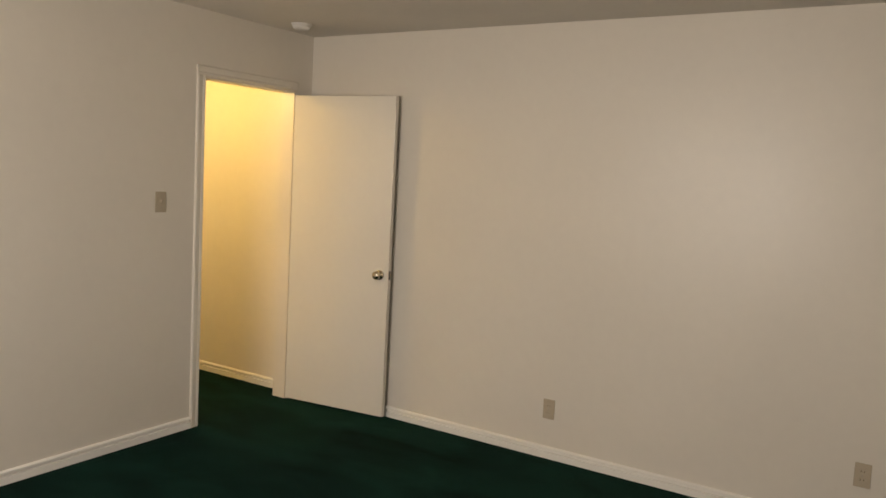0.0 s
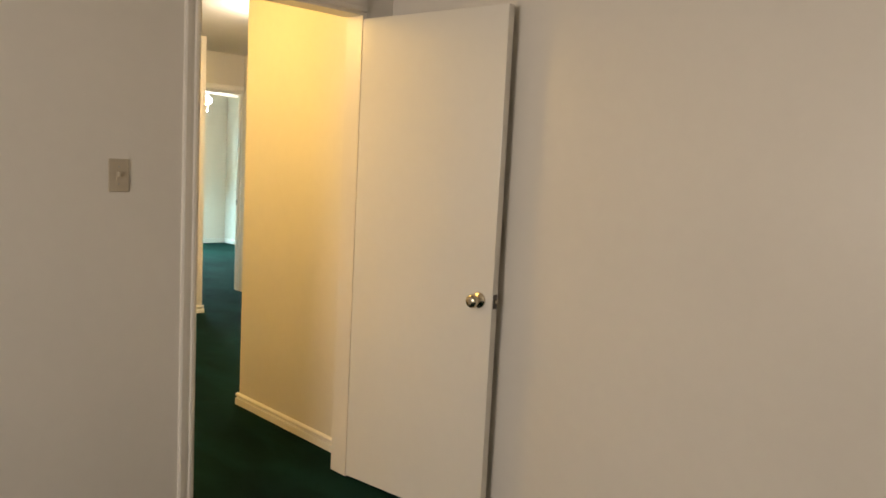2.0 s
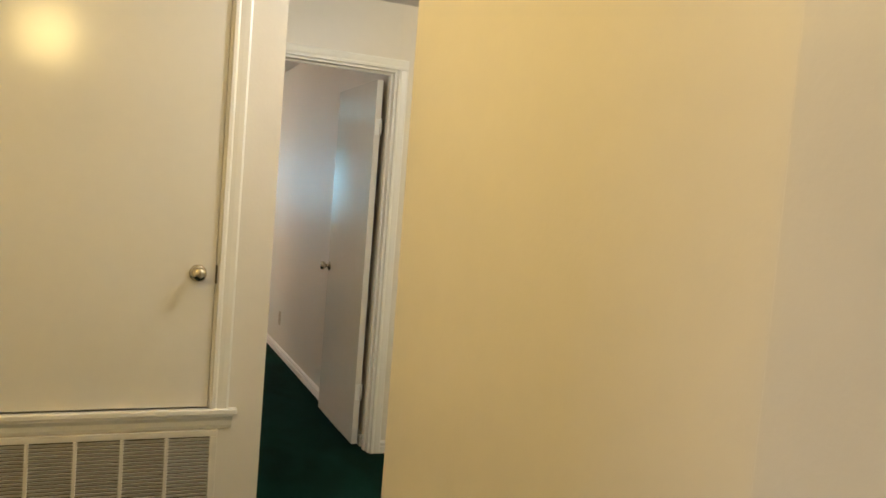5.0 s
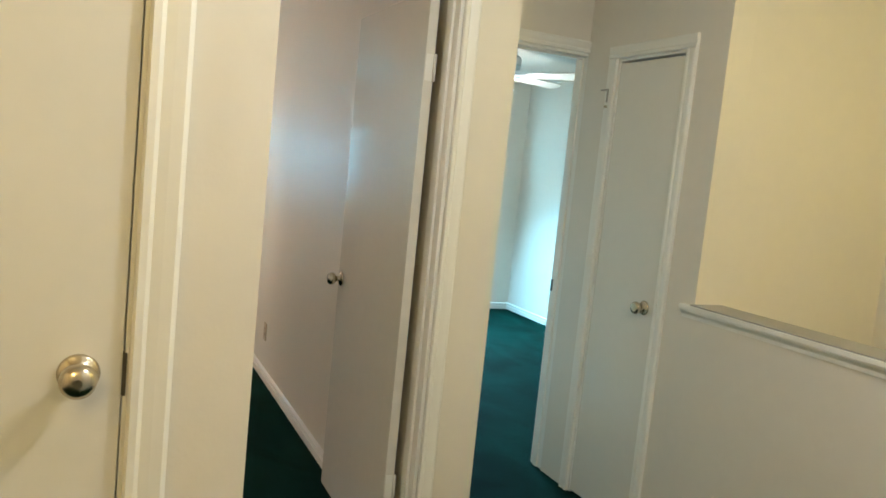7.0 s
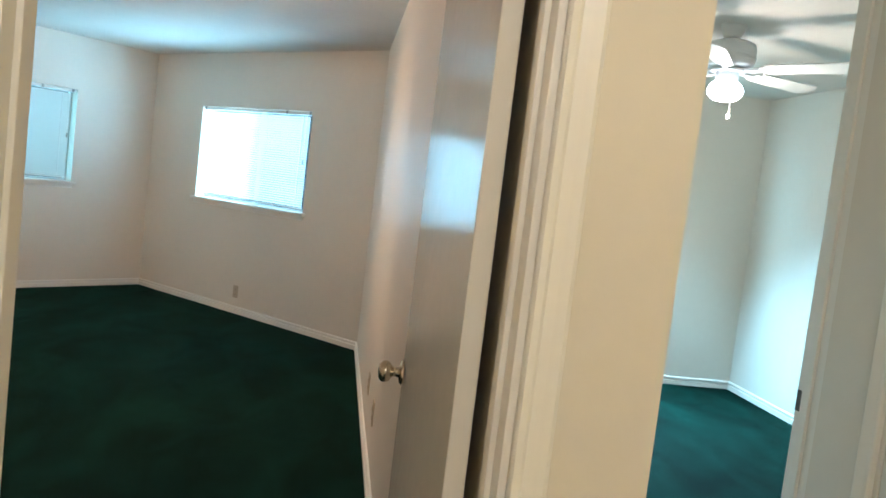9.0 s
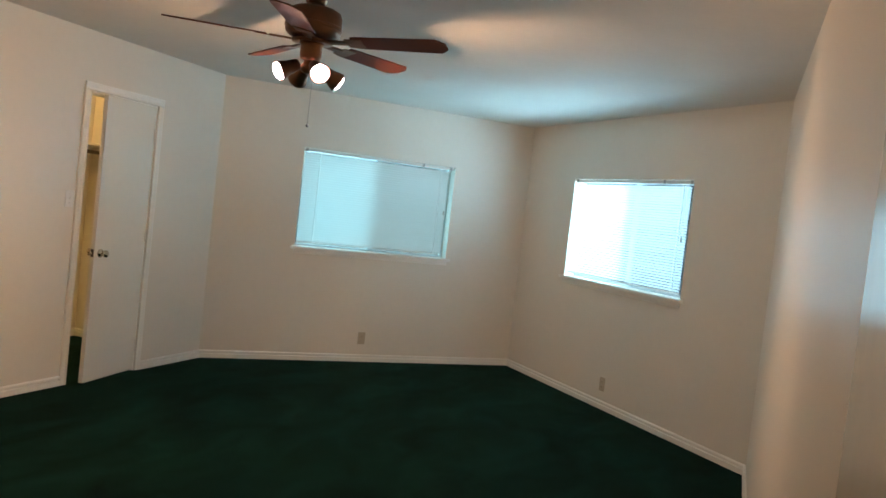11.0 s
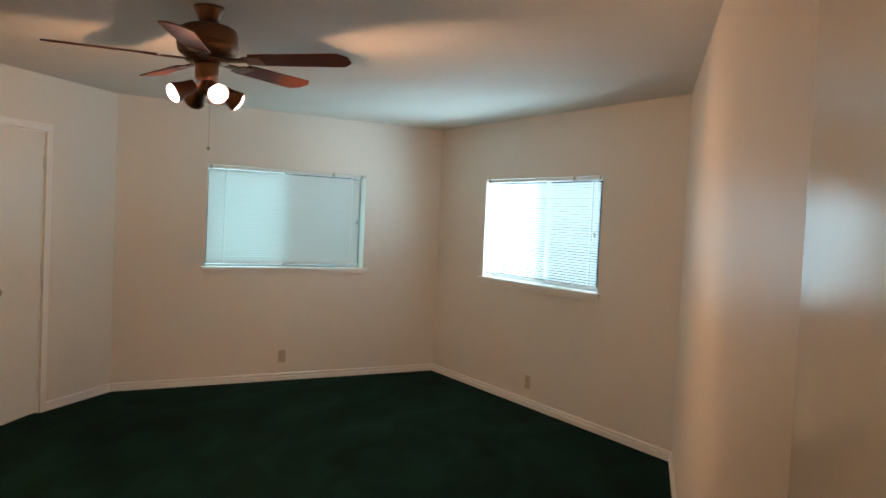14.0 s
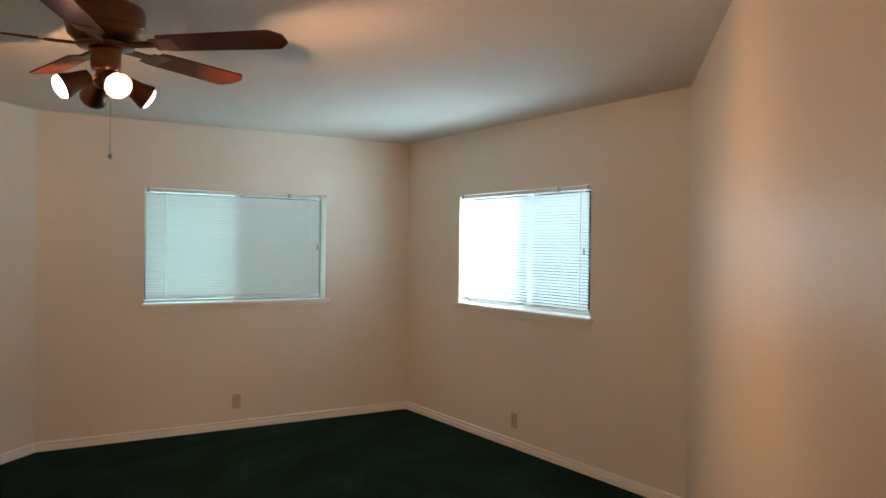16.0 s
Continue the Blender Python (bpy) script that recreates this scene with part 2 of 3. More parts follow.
def wall(name, p0, p1, thick=T, openings=(), z0=-0.02, z1=H, label="smooth off-white painted wall with satin sheen", before=0.0, after=0.0):
    """The room's face runs p0 to p1; the thickness lies to the left of that."""
    m, length = along(p0, p1)
    bm = bmesh.new()
    s = -before
    for a, b, lo, hi in sorted(openings):
        add_box(bm, s, 0, z0, a, thick, z1)
        if lo > z0:
            add_box(bm, a, 0, z0, b, thick, lo)
        if hi < z1:
            add_box(bm, a, 0, hi, b, thick, z1)
        s = b
    add_box(bm, s, 0, z0, length + after, thick, z1)
    return thing(name, bm, WALL, label, "wall", kind="structure", m=m)


BASE = ((0, 0), (-0.017, 0), (-0.017, 0.036), (-0.001, 0.038), (-0.001, 0.048), (-0.015, 0.050), (-0.015, 0.060), (-0.008, 0.067), (0, 0.068))
CASING = ((0, 0), (-0.011, 0), (-0.016, 0.004), (-0.016, 0.014), (-0.012, 0.020), (-0.015, 0.034), (-0.017, 0.050), (-0.013, 0.057), (0, 0.057))


def baseboard(p0, p1):
    """Stands on the right-hand side of the line p0 to p1, with the wall to its left."""
    m, length = along(p0, p1)
    return thing("baseboard", profile_run(BASE, length), TRIM, "white painted wooden baseboard with a rounded top", "baseboard", kind="structure", m=m)


def casing_side(parent, m, height, mirrored, wide=1.0):
    """A door casing standing up, its inner edge at the origin, in a frame with x to the right, y into the wall, z up."""
    turn = Matrix(((0, 0, 1 if not mirrored else -1, 0), (0, 1, 0, 0), (1, 0, 0, 0), (0, 0, 0, 1)))
    part("casing", profile_run([(y, z * wide) for y, z in CASING], height), TRIM, parent, m=m @ turn)


def casing_set(parent, m, width, height, left=True, right=True, wide=1.0):
    """Casings round an opening whose left foot is the origin of m; the room lies towards -y."""
    if left:
        casing_side(parent, m, height, True, wide)
    if right:
        casing_side(parent, m @ Matrix.Translation((width, 0, 0)), height, False, wide)
    a, b = (-0.057 * wide if left else 0, width + (0.057 * wide if right else 0))
    part("head_casing", profile_run([(y, z * wide) for y, z in CASING], b - a), TRIM, parent, m=m @ Matrix.Translation((a, 0, height)))


def door_frame(name, m, width, height, depth, label, stop_at=None, front=True, back=True, left=True, right=True, blft=True, brgt=True, reveal=0.006):
    """Jambs, head and stops lining an opening; m: left foot on the front face, x right, y into the wall."""
    r = root(name, m, label, "door frame", kind="structure")
    j = 0.018
    part("jamb", box(0, 0.002, 0, j, depth - 0.002, height, 0.002), TRIM, r)
    part("jamb", box(width - j, 0.002, 0, width, depth - 0.002, height, 0.002), TRIM, r)
    part("head_jamb", box(j, 0.002, height - j, width - j, depth - 0.002, height, 0.002), TRIM, r)
    if stop_at is not None:
        part("stop", box(j, stop_at, 0, j + 0.010, stop_at + 0.035, height - j, 0.002), TRIM, r)
        part("stop", box(width - j - 0.010, stop_at, 0, width - j, stop_at + 0.035, height - j, 0.002), TRIM, r)
        part("head_stop", box(j + 0.010, stop_at, height - j - 0.010, width - j - 0.010, stop_at + 0.035, height - j, 0.002), TRIM, r)
    ident = Matrix.Identity(4)
    if front:
        casing_set(r, ident @ Matrix.Translation((reveal, 0, 0)), width - 2 * reveal, height - reveal, left, right)
    if back:
        casing_set(r, Matrix.Translation((width - 0.006, depth, 0)) @ Matrix.Rotation(math.pi, 4, "Z"), width - 0.012, height - 0.006, blft, brgt)
    return r


KNOB = [(0.0301, 0.0), (0.031, 0.004), (0.027, 0.008), (0.013, 0.011), (0.011, 0.022), (0.014, 0.028), (0.023, 0.034), (0.0268, 0.043), (0.0255, 0.053), (0.018, 0.060), (0.007, 0.062)]


def knob(parent, at, direction, label="worn brushed nickel round knob"):
    m = Matrix.Translation(at) @ Vector(direction).to_track_quat("Z", "Y").to_matrix().to_4x4()
    return part("knob", lathe(KNOB), BRASS, parent, label, m=m)


def door_leaf(name, m, width, height, label, hinge_z=(0.2, 1.05, 1.82), thick=0.035, knob_z=0.93, z0=0.012, both=True, hinge_side=0.0, bow=0.0):
    """A flush slab; the hinge line is the origin, the leaf runs along +x, its face at y=0 and its back at y=thick."""
    bm = box(0, 0, z0, width, thick, z0 + height, 0.0025)
    if bow:
        # the free half of the slab has warped a little out of plane
        for k in range(1, 40):
            bmesh.ops.bisect_plane(bm, geom=bm.verts[:] + bm.edges[:] + bm.faces[:], plane_co=(width * k / 40, 0, 0), plane_no=(1, 0, 0))
        for v in bm.verts:
            v.co.y += bow * max(0.0, (v.co.x / width - 0.35) / 0.65) ** 2
    ob = thing(name, bm, DOOR, label, "door", kind="structure", m=m)
    knob(ob, (width - 0.062, 0, knob_z), (0, -1, 0))
    if both:
        knob(ob, (width - 0.062, thick, knob_z), (0, 1, 0))
    lp = part("latch_plate", box(width, 0.006, knob_z - 0.028, width + 0.0018, thick - 0.006, knob_z + 0.028, 0.0005), LATCH, ob, "dark worn latch plate")
    part("latch_bolt", box(width + 0.0018, 0.012, knob_z - 0.008, width + 0.010, thick - 0.012, knob_z + 0.008, 0.003), BRASS, lp)
    for z in hinge_z:
        h = part("hinge", box(-0.0022, 0.004, z - 0.045, -0.0002, thick - 0.002, z + 0.045), TRIM, ob, "white painted butt hinge")
        part("hinge_barrel", lathe([(0.006, -0.046), (0.006, 0.046)], 12), TRIM, h, m=Matrix.Translation((-0.004, hinge_side, z)))
    return ob


def plate(name, m, label, kind_of="outlet", mat=None):
    """A wall plate; m: centre on the wall, x right, y out of the room's wall into the wall, z up."""
    r = thing(name, box(-0.035, -0.006, -0.0575, 0.035, 0.0, 0.0575, 0.003), mat or PLATE, label, name.split("_")[-1], m=m)
    if kind_of == "outlet":
        for z in (-0.02, 0.02):
            s = part("socket", lathe([(0.0165, 0), (0.0165, 0.002), (0.015, 0.003)], 20), mat or PLATE, r, m=Matrix.Translation((0, -0.006, z)) @ Matrix.Rotation(radians(90), 4, "X"))
            for x in (-0.0065, 0.0065):
                part("slot", box(x - 0.001, -0.0038, -0.004, x + 0.001, -0.0030, 0.004), DARK, s, m=Matrix.Rotation(radians(-90), 4, "X"))
    else:
        part("toggle", box(-0.005, -0.016, -0.003, 0.005, -0.006, 0.012, 0.002), mat or PLATE, r)
        part("bezel", box(-0.0085, -0.0072, -0.016, 0.0085, -0.0058, 0.016, 0.0005), mat or PLATE, r)
    for z in ((0,) if kind_of == "outlet" else (-0.030, 0.030)):
        part("screw", lathe([(0.003, 0), (0.0025, 0.001)], 10), STEEL, r, m=Matrix.Translation((0, -0.006, z)) @ Matrix.Rotation(radians(90), 4, "X"))
    return r


# ---------------------------------------------------------------- floor, ceiling, walls
thing("floor", box(-6.0, -9.2, -0.05, 5.0, 9.0, 0.0), CARPET, "dark green cut-pile carpet with vacuum streaks", "carpet", kind="structure")
thing("ceiling", box(-6.0, -9.2, H, 5.0, 9.0, H + 0.12), CEIL, "off-white lightly textured ceiling", "ceiling", kind="structure")

# first bedroom (room face to the right of each run)
OA0, OA1 = -1.072, -0.298          # its door opening
wall("wall_bedroom_a_north", (A_W, A_N), (A_E + 0.1, A_N), openings=[(OA0 - A_W, OA1 - A_W, -0.02, 2.082)], before=0.1)
wall("wall_bedroom_a_east", (A_E, A_N - 0.0), (A_E, A_S), after=0.1)
wall("wall_bedroom_a_south", (A_E, A_S), (A_W, A_S), before=0.1, after=0.1)
wall("wall_bedroom_a_west", (A_W, A_S), (A_W, A_N), openings=[(2.12, 3.82, 0.95, 2.21)])

# hall
wall("wall_hall_west", (HALL_W, A_N + T), (HALL_W, CL_Y))
CD0, CD1, CDZ0, CDZ1 = -1.125, -0.346, 0.600, 2.300   # closet door opening
wall("wall_hall_closet", (HALL_W, CL_Y), (CL_X, CL_Y), openings=[(CD0 - HALL_W, CD1 - HALL_W, CDZ0, CDZ1)], before=0.1)
wall("wall_hall_closet_side", (CL_X, CL_Y + T), (CL_X, 0.0))
bm = bmesh.new()
add_box(bm, Y_X, A_N + T, -0.02, Y_X + T, Y_END, H)
bmesh.ops.bevel(bm, geom=[e for e in bm.edges if abs(e.verts[0].co.z - e.verts[1].co.z) > 1 and e.verts[0].co.y > -3], offset=0.006, segments=3, affect="EDGES")
thing("wall_hall_east", bm, WALL, "off-white painted hall wall in warm yellow lamp light", "wall", kind="structure")
wall("wall_hall_south", (STAIR_E, Y_END), (Y_X + T, Y_END))
# cupboard wall, half wall, stair side
wall("wall_cupboard", (XD, C_Y), (XD, -0.07), openings=[(C_Y - 0.616, C_Y - 0.144, -0.02, 2.040)], after=0.0)
wall("half_wall_stair", (XD, -0.07), (XD, Y_END), z1=1.024, label="off-white painted half wall along the stairwell")
wall("wall_stair_east", (STAIR_E, 0.1), (STAIR_E, Y_END - 0.1), label="off-white stairwell wall in warm yellow lamp light")
wall("wall_stair_north", (XD + T, -0.07), (STAIR_E, -0.07))
# far bedroom, five-sided
OB0, OB1 = -0.084, 0.660
yR, yL = APEX[1] - (XR - APEX[0]), APEX[1] - (APEX[0] - XL)
wall("wall_bedroom_b_south", (OB0, T), (XL, T), after=0.1)
thing("wall_over_door_b", box(OB0 + 0.0005, 0.0, 2.105, OB1 - 0.0005, T, H), WALL, "off-white painted wall above a door", "wall", kind="structure")
wall("wall_bedroom_b_east", (XR, yR), (XR, T), before=0.1)
wall("wall_bedroom_b_east_hall_side", (XB, T), (XB, C_Y), thick=XB - XR - T + 0.004)
bm = box(OB1, 0.0, -0.02, XB - 0.001, T, H)
thing("wall_corner_hall", bm, WALL, "off-white painted wall corner beside a door", "wall", kind="structure")
W1A, W1B, W2A, W2B, WZ0, WZ1 = 0.829, 2.332, 0.851, 2.426, 1.042, 1.934
L1, L2 = (APEX[0] - XL) / R2, (XR - APEX[0]) / R2
wall("wall_bedroom_b_northwest", (XL, yL), APEX, thick=0.16, openings=[(L1 - W1B, L1 - W1A, WZ0, WZ1)], before=0.15, after=0.15)
wall("wall_bedroom_b_northeast", APEX, (XR, yR), thick=0.16, openings=[(W2A, W2B, WZ0, WZ1)], before=0.15, after=0.15)
OC0, OC1 = 3.984, 4.652            # its closet opening along y
wall("wall_bedroom_b_west", (XL, T), (XL, yL), openings=[(OC0 - T, OC1 - T, -0.02, 2.052)], after=0.1)
# closet of that bedroom
wall("wall_closet_west", (-5.1, 3.0), (-5.1, 5.4), label="off-white closet wall in warm lamp light")
wall("wall_closet_north", (-5.2, 5.3), (XL - T, 5.3))
wall("wall_closet_south", (XL - T, 3.1), (-5.2, 3.1))
# third bedroom
OD0, OD1 = 0.898, 1.742
wall("wall_bedroom_c_south", (XB, C_Y), (C_E, C_Y), openings=[(OD0 - XB, OD1 - XB, -0.02, 2.085)], after=0.1)
wall("wall_bedroom_c_east", (C_E, C_N), (C_E, C_Y + T), before=0.1)
wall("wall_bedroom_c_north", (XR + T, C_N), (C_E, C_N), thick=0.15, openings=[(1.82 - XR - T, 2.98 - XR - T, 1.06, 1.96)])

# baseboards
for p0, p1 in (((A_W, A_N), (OA0 - 0.052, A_N)), ((OA1 + 0.052, A_N), (A_E, A_N)), ((A_E, A_N), (A_E, A_S)), ((A_E, A_S), (A_W, A_S)), ((A_W, A_S), (A_W, A_N)),
               ((Y_X, Y_END + 0.012), (Y_X, A_N + T)), ((1.60, Y_END), (Y_X - 0.013, Y_END)),
               ((HALL_W, CL_Y), (CL_X + 0.013, CL_Y)), ((CL_X, CL_Y - 0.013), (CL_X, -0.002)), ((HALL_W, A_N + T), (HALL_W, CL_Y)),
               ((OB1 + 0.051, 0.0), (XB + 0.013, 0.0)), ((XB, -0.013), (XB, C_Y)),
               ((XD, 0.144 - 0.057), (XD, Y_END)),
               ((XR, yR), (XR, T)), (APEX, (XR, yR)), ((XL, yL), APEX), ((XL, T), (XL, OC0 - 0.052)), ((XL, OC1 + 0.052), (XL, yL)),
               ((OB0 - 0.06, T), (XL, T)),
               ((C_E, C_N), (C_E, C_Y + T)), ((XR + T, C_N), (C_E, C_N)), ((XR + T, C_Y + T), (XR + T, C_N)),
               ((-5.1, 3.1), (-5.1, 5.3)), ((-5.1, 5.3), (XL - T, 5.3))):
    baseboard(p0, p1)

# ---------------------------------------------------------------- doors and frames
# first bedroom: opening seen from the room, door swung in almost flat to the side wall
frame_a = door_frame("door_frame_bedroom_a", pose(OA0, A_N, 0), OA1 - OA0, 2.082, T, "white painted door frame with moulded casing", stop_at=None, right=False, blft=False, brgt=True)
for piece in frame_a.children:
    piece.data.materials[0] = WALL
part("strike_plate", box(0.0178, 0.012, 0.900, 0.0195, 0.040, 0.960), LATCH, frame_a, "dark worn strike plate")
hx, hy, fx, fy = -0.320, -3.760, -0.228, -4.515
door_leaf("door_bedroom_a", pose(hx, hy, 0, 0, 0, math.degrees(math.atan2(fy - hy, fx - hx))), math.hypot(fx - hx, fy - hy), 2.035,
          "open flush white bedroom door beside the wall", knob_z=0.928, hinge_side=0.038)
# far bedroom
door_frame("door_frame_bedroom_b", pose(OB0, 0.0, 0), OB1 - OB0, 2.105, T, "white painted door frame with moulded casing", stop_at=0.042, blft=False)
bhx, bhy, bfx, bfy = 0.586, 0.128, 0.576, 0.890
door_leaf("door_bedroom_b", pose(bhx, bhy, 0, 0, 0, math.degrees(math.atan2(bfy - bhy, bfx - bhx))) @ Matrix.Diagonal((1, -1, 1, 1)), math.hypot(bfx - bhx, bfy - bhy), 2.045,
          "open flush white bedroom door with a glossy face", hinge_z=(0.31, 1.80), knob_z=0.950, hinge_side=0.035, bow=0.006)
# closet in the hall, over the grille
fr = root("door_frame_hall_closet", pose(CD0, CL_Y, CDZ0), "white painted closet door frame with moulded casing and sill", "door frame", kind="structure")
cw, ch = CD1 - CD0, CDZ1 - CDZ0
part("jamb", box(0, 0.002, 0, 0.012, T, ch, 0.002), TRIM, fr)
part("jamb", box(cw - 0.012, 0.002, 0, cw, T, ch, 0.002), TRIM, fr)
part("head_jamb", box(0.012, 0.002, ch - 0.012, cw - 0.012, T, ch, 0.002), TRIM, fr)
part("sill", box(-0.090, -0.030, -0.020, cw + 0.090, T, 0.0, 0.004), TRIM, fr)
part("sill_moulding", profile_run(((0, 0), (-0.006, 0), (-0.010, 0.012), (-0.012, 0.030), (-0.022, 0.046), (-0.022, 0.054), (0, 0.054)), cw + 0.150), TRIM, fr, m=Matrix.Translation((-0.075, 0, -0.075)))
casing_set(fr, Matrix.Translation((0.005, 0, 0)), cw - 0.010, ch - 0.005, wide=1.12)
door_leaf("door_hall_closet", pose(CD0 + 0.014, CL_Y + 0.004, CDZ0), cw - 0.028, ch - 0.020, "closed flush white linen closet door over an air grille", knob_z=0.498, z0=0.004, both=False, hinge_z=(0.2, 1.45))
part("strike_slot", box(cw - 0.0145, -0.0005, 0.462, cw - 0.0085, 0.012, 0.530), LATCH, fr, "dark worn strike plate")
# cupboard by the third bedroom
door_frame("door_frame_cupboard", pose(XD, 0.616, 0, 0, 0, -90), 0.616 - 0.144, 2.040, T, "white painted cupboard door frame with casing", back=False)
door_leaf("door_cupboard", pose(XD + 0.004, 0.616 - 0.020, 0, 0, 0, -90), 0.432, 2.000, "closed narrow flush white cupboard door", knob_z=0.967, both=False)
hk = thing("hook_latch", box(-0.004, -0.006, -0.030, 0.004, 0.0, 0.030, 0.002), STEEL, "small worn steel hook latch on the casing", "latch", m=pose(XD - 0.0175, 0.640, 1.868, 0, 0, -90))
part("hook", box(-0.045, -0.012, 0.022, 0.012, -0.006, 0.030, 0.002), STEEL, hk)
part("catch", box(-0.006, -0.012, -0.055, 0.006, 0.0, -0.044, 0.002), BRASS, hk)
# third bedroom doorway, strike plate on its jamb
fc = door_frame("door_frame_bedroom_c", pose(OD0, C_Y, 0), OD1 - OD0, 2.085, T, "white painted door frame with moulded casing", stop_at=0.042, left=False, right=False, blft=True, brgt=True)
part("strike_plate", box(OD1 - OD0 - 0.0195, 0.080, 0.905, OD1 - OD0 - 0.0178, 0.110, 0.965), LATCH, fc, "dark worn strike plate")
# closet of the far bedroom, ajar
door_frame("door_frame_closet_b", pose(XL, OC0, 0, 0, 0, 90), OC1 - OC0, 2.052, T, "white painted closet door frame with moulded casing", stop_at=0.042, back=False)
cang = math.degrees(math.atan2(4.047 - 4.632, -3.722 + 3.816))
door_leaf("door_closet_b", pose(XL + 0.002, OC1 - 0.020, 0, 0, 0, cang) @ Matrix.Diagonal((1, -1, 1, 1)), 0.585, 2.02, "ajar flush white closet door with warm light behind", knob_z=0.93, hinge_side=0.0)

# ---------------------------------------------------------------- half-wall cap
cap = thing("half_wall_cap", box(XD - 0.026, Y_END, 1.016, XD + T + 0.025, -0.068, 1.036, 0.004), TRIM, "white painted wooden cap on the half wall", "ledge", kind="structure")
part("cap_end", box(XD - 0.026, -0.068, 1.016, XD - 0.001, -0.010, 1.036, 0.004), TRIM, cap)
part("cap_moulding", profile_run(((0, 0), (-0.006, 0), (-0.008, 0.014), (-0.017, 0.026), (-0.017, 0.032), (0, 0.032)), -0.012 - Y_END), TRIM, cap,
     m=along((XD, -0.012), (XD, Y_END))[0] @ Matrix.Translation((0, 0, 0.984)))
# thin added board; its grey carries the shade seen along the ledge
part("cap_top", box(XD - 0.022, Y_END, 1.036, XD + T + 0.021, -0.070, 1.042, 0.002), CAP_TOP, cap, "top of the ledge, coloured grey for its shade")

# ---------------------------------------------------------------- return air grille under the closet door
GX0, GX1, GZ0, GZ1 = -1.160, -0.320, 0.030, 0.520
gr = root("return_air_grille", pose(GX0, CL_Y, GZ0), "white enamelled return air grille with fine louvres", "air grille")
gw, gh = GX1 - GX0, GZ1 - GZ0
part("backing", box(0.02, -0.003, 0.055, gw - 0.02, -0.0005, gh - 0.02), BACKING, gr, "dark brown backing sheet")
part("frame_top", box(0, -0.014, gh - 0.024, gw, 0.0, gh, 0.003), GRILLE, gr)
part("frame_bottom", box(0, -0.014, 0.056, gw, 0.0, 0.080, 0.003), GRILLE, gr)
part("frame_side", box(0, -0.014, 0.080, 0.026, 0.0, gh - 0.024, 0.003), GRILLE, gr)
part("frame_side", box(gw - 0.026, -0.014, 0.080, gw, 0.0, gh - 0.024, 0.003), GRILLE, gr)
bars = [gw - 0.026 - 0.150 * k for k in range(1, 6)]
for x in bars:
    part("divider", box(x - 0.007, -0.013, 0.080, x + 0.007, -0.002, gh - 0.024, 0.002), GRILLE, gr)
edges = [0.026] + sorted(bars) + [gw - 0.026]
nl = 29
for a, b in zip(edges, edges[1:]):
    a2, b2 = a + (0.007 if a > 0.03 else 0), b - (0.007 if b < gw - 0.03 else 0)
    me = mesh_of(box(a2, -0.0005, -0.0065, b2, 0.0008, 0.0065), "louvre", GRILLE)
    for k in range(nl):
        z = 0.086 + (gh - 0.024 - 0.086 - 0.004) * (k + 0.5) / nl
        part_of("louvre", me, gr, Matrix.Translation((0, -0.0075, z)) @ Matrix.Rotation(radians(32), 4, "X"))

# ---------------------------------------------------------------- ceiling vent and lamps in the hall
vt = root("ceiling_vent", pose(0.16, -0.50, H), "white painted square ceiling air vent", "air vent")
for a in ((0, 0, 0.36, 0.03), (0, 0.33, 0.36, 0.36), (0, 0.03, 0.03, 0.33), (0.33, 0.03, 0.36, 0.33)):
    part("frame", box(a[0], a[1], -0.012, a[2], a[3], 0.0, 0.003), GRILLE, vt)
part("backing", box(0.03, 0.03, -0.002, 0.33, 0.33, -0.0005), BACKING, vt)
me = mesh_of(box(0.03, -0.009, -0.0008, 0.33, 0.009, 0.0008), "slat", GRILLE)
for k in range(14):
    part_of("slat", me, vt, Matrix.Translation((0, 0.045 + 0.0208 * k, -0.008)) @ Matrix.Rotation(radians(35), 4, "X"))


def ceiling_lamp(at, drop, label):
    r = root("ceiling_light", pose(at[0], at[1], H), label, "ceiling light", group="ceiling lamp holders")
    part("base", lathe([(0.07, -0.022), (0.075, -0.015), (0.075, 0.0)]), BRASS, r)
    if drop:
        part("stem", lathe([(0.008, -0.022 - drop), (0.008, -0.022)], 12), BRASS, r)
    part("bulb", lathe([(0.012, -0.075), (0.026, -0.055), (0.027, -0.042), (0.014, -0.022)]), HALL_GLASS, r, m=Matrix.Translation((0, 0, -drop)))
    return r


for at, drop in ((HALL_LAMP, 0.22), (HALL_LAMP_E, 0.0), ((2.3, -1.75), 0.0), ((-4.45, 3.7), 0.0)):
    ceiling_lamp(at, drop, "brass ceiling lamp holder with a lit warm bulb")

sd = root("smoke_detector", pose(-0.55, -4.01, H), "round white plastic smoke detector on the ceiling", "smoke detector")
part("base", lathe([(0.062, -0.010), (0.064, -0.004), (0.064, 0.0)]), WHITE_PLASTIC, sd)
part("cover", lathe([(0.020, -0.036), (0.045, -0.033), (0.054, -0.024), (0.056, -0.010)]), WHITE_PLASTIC, sd)

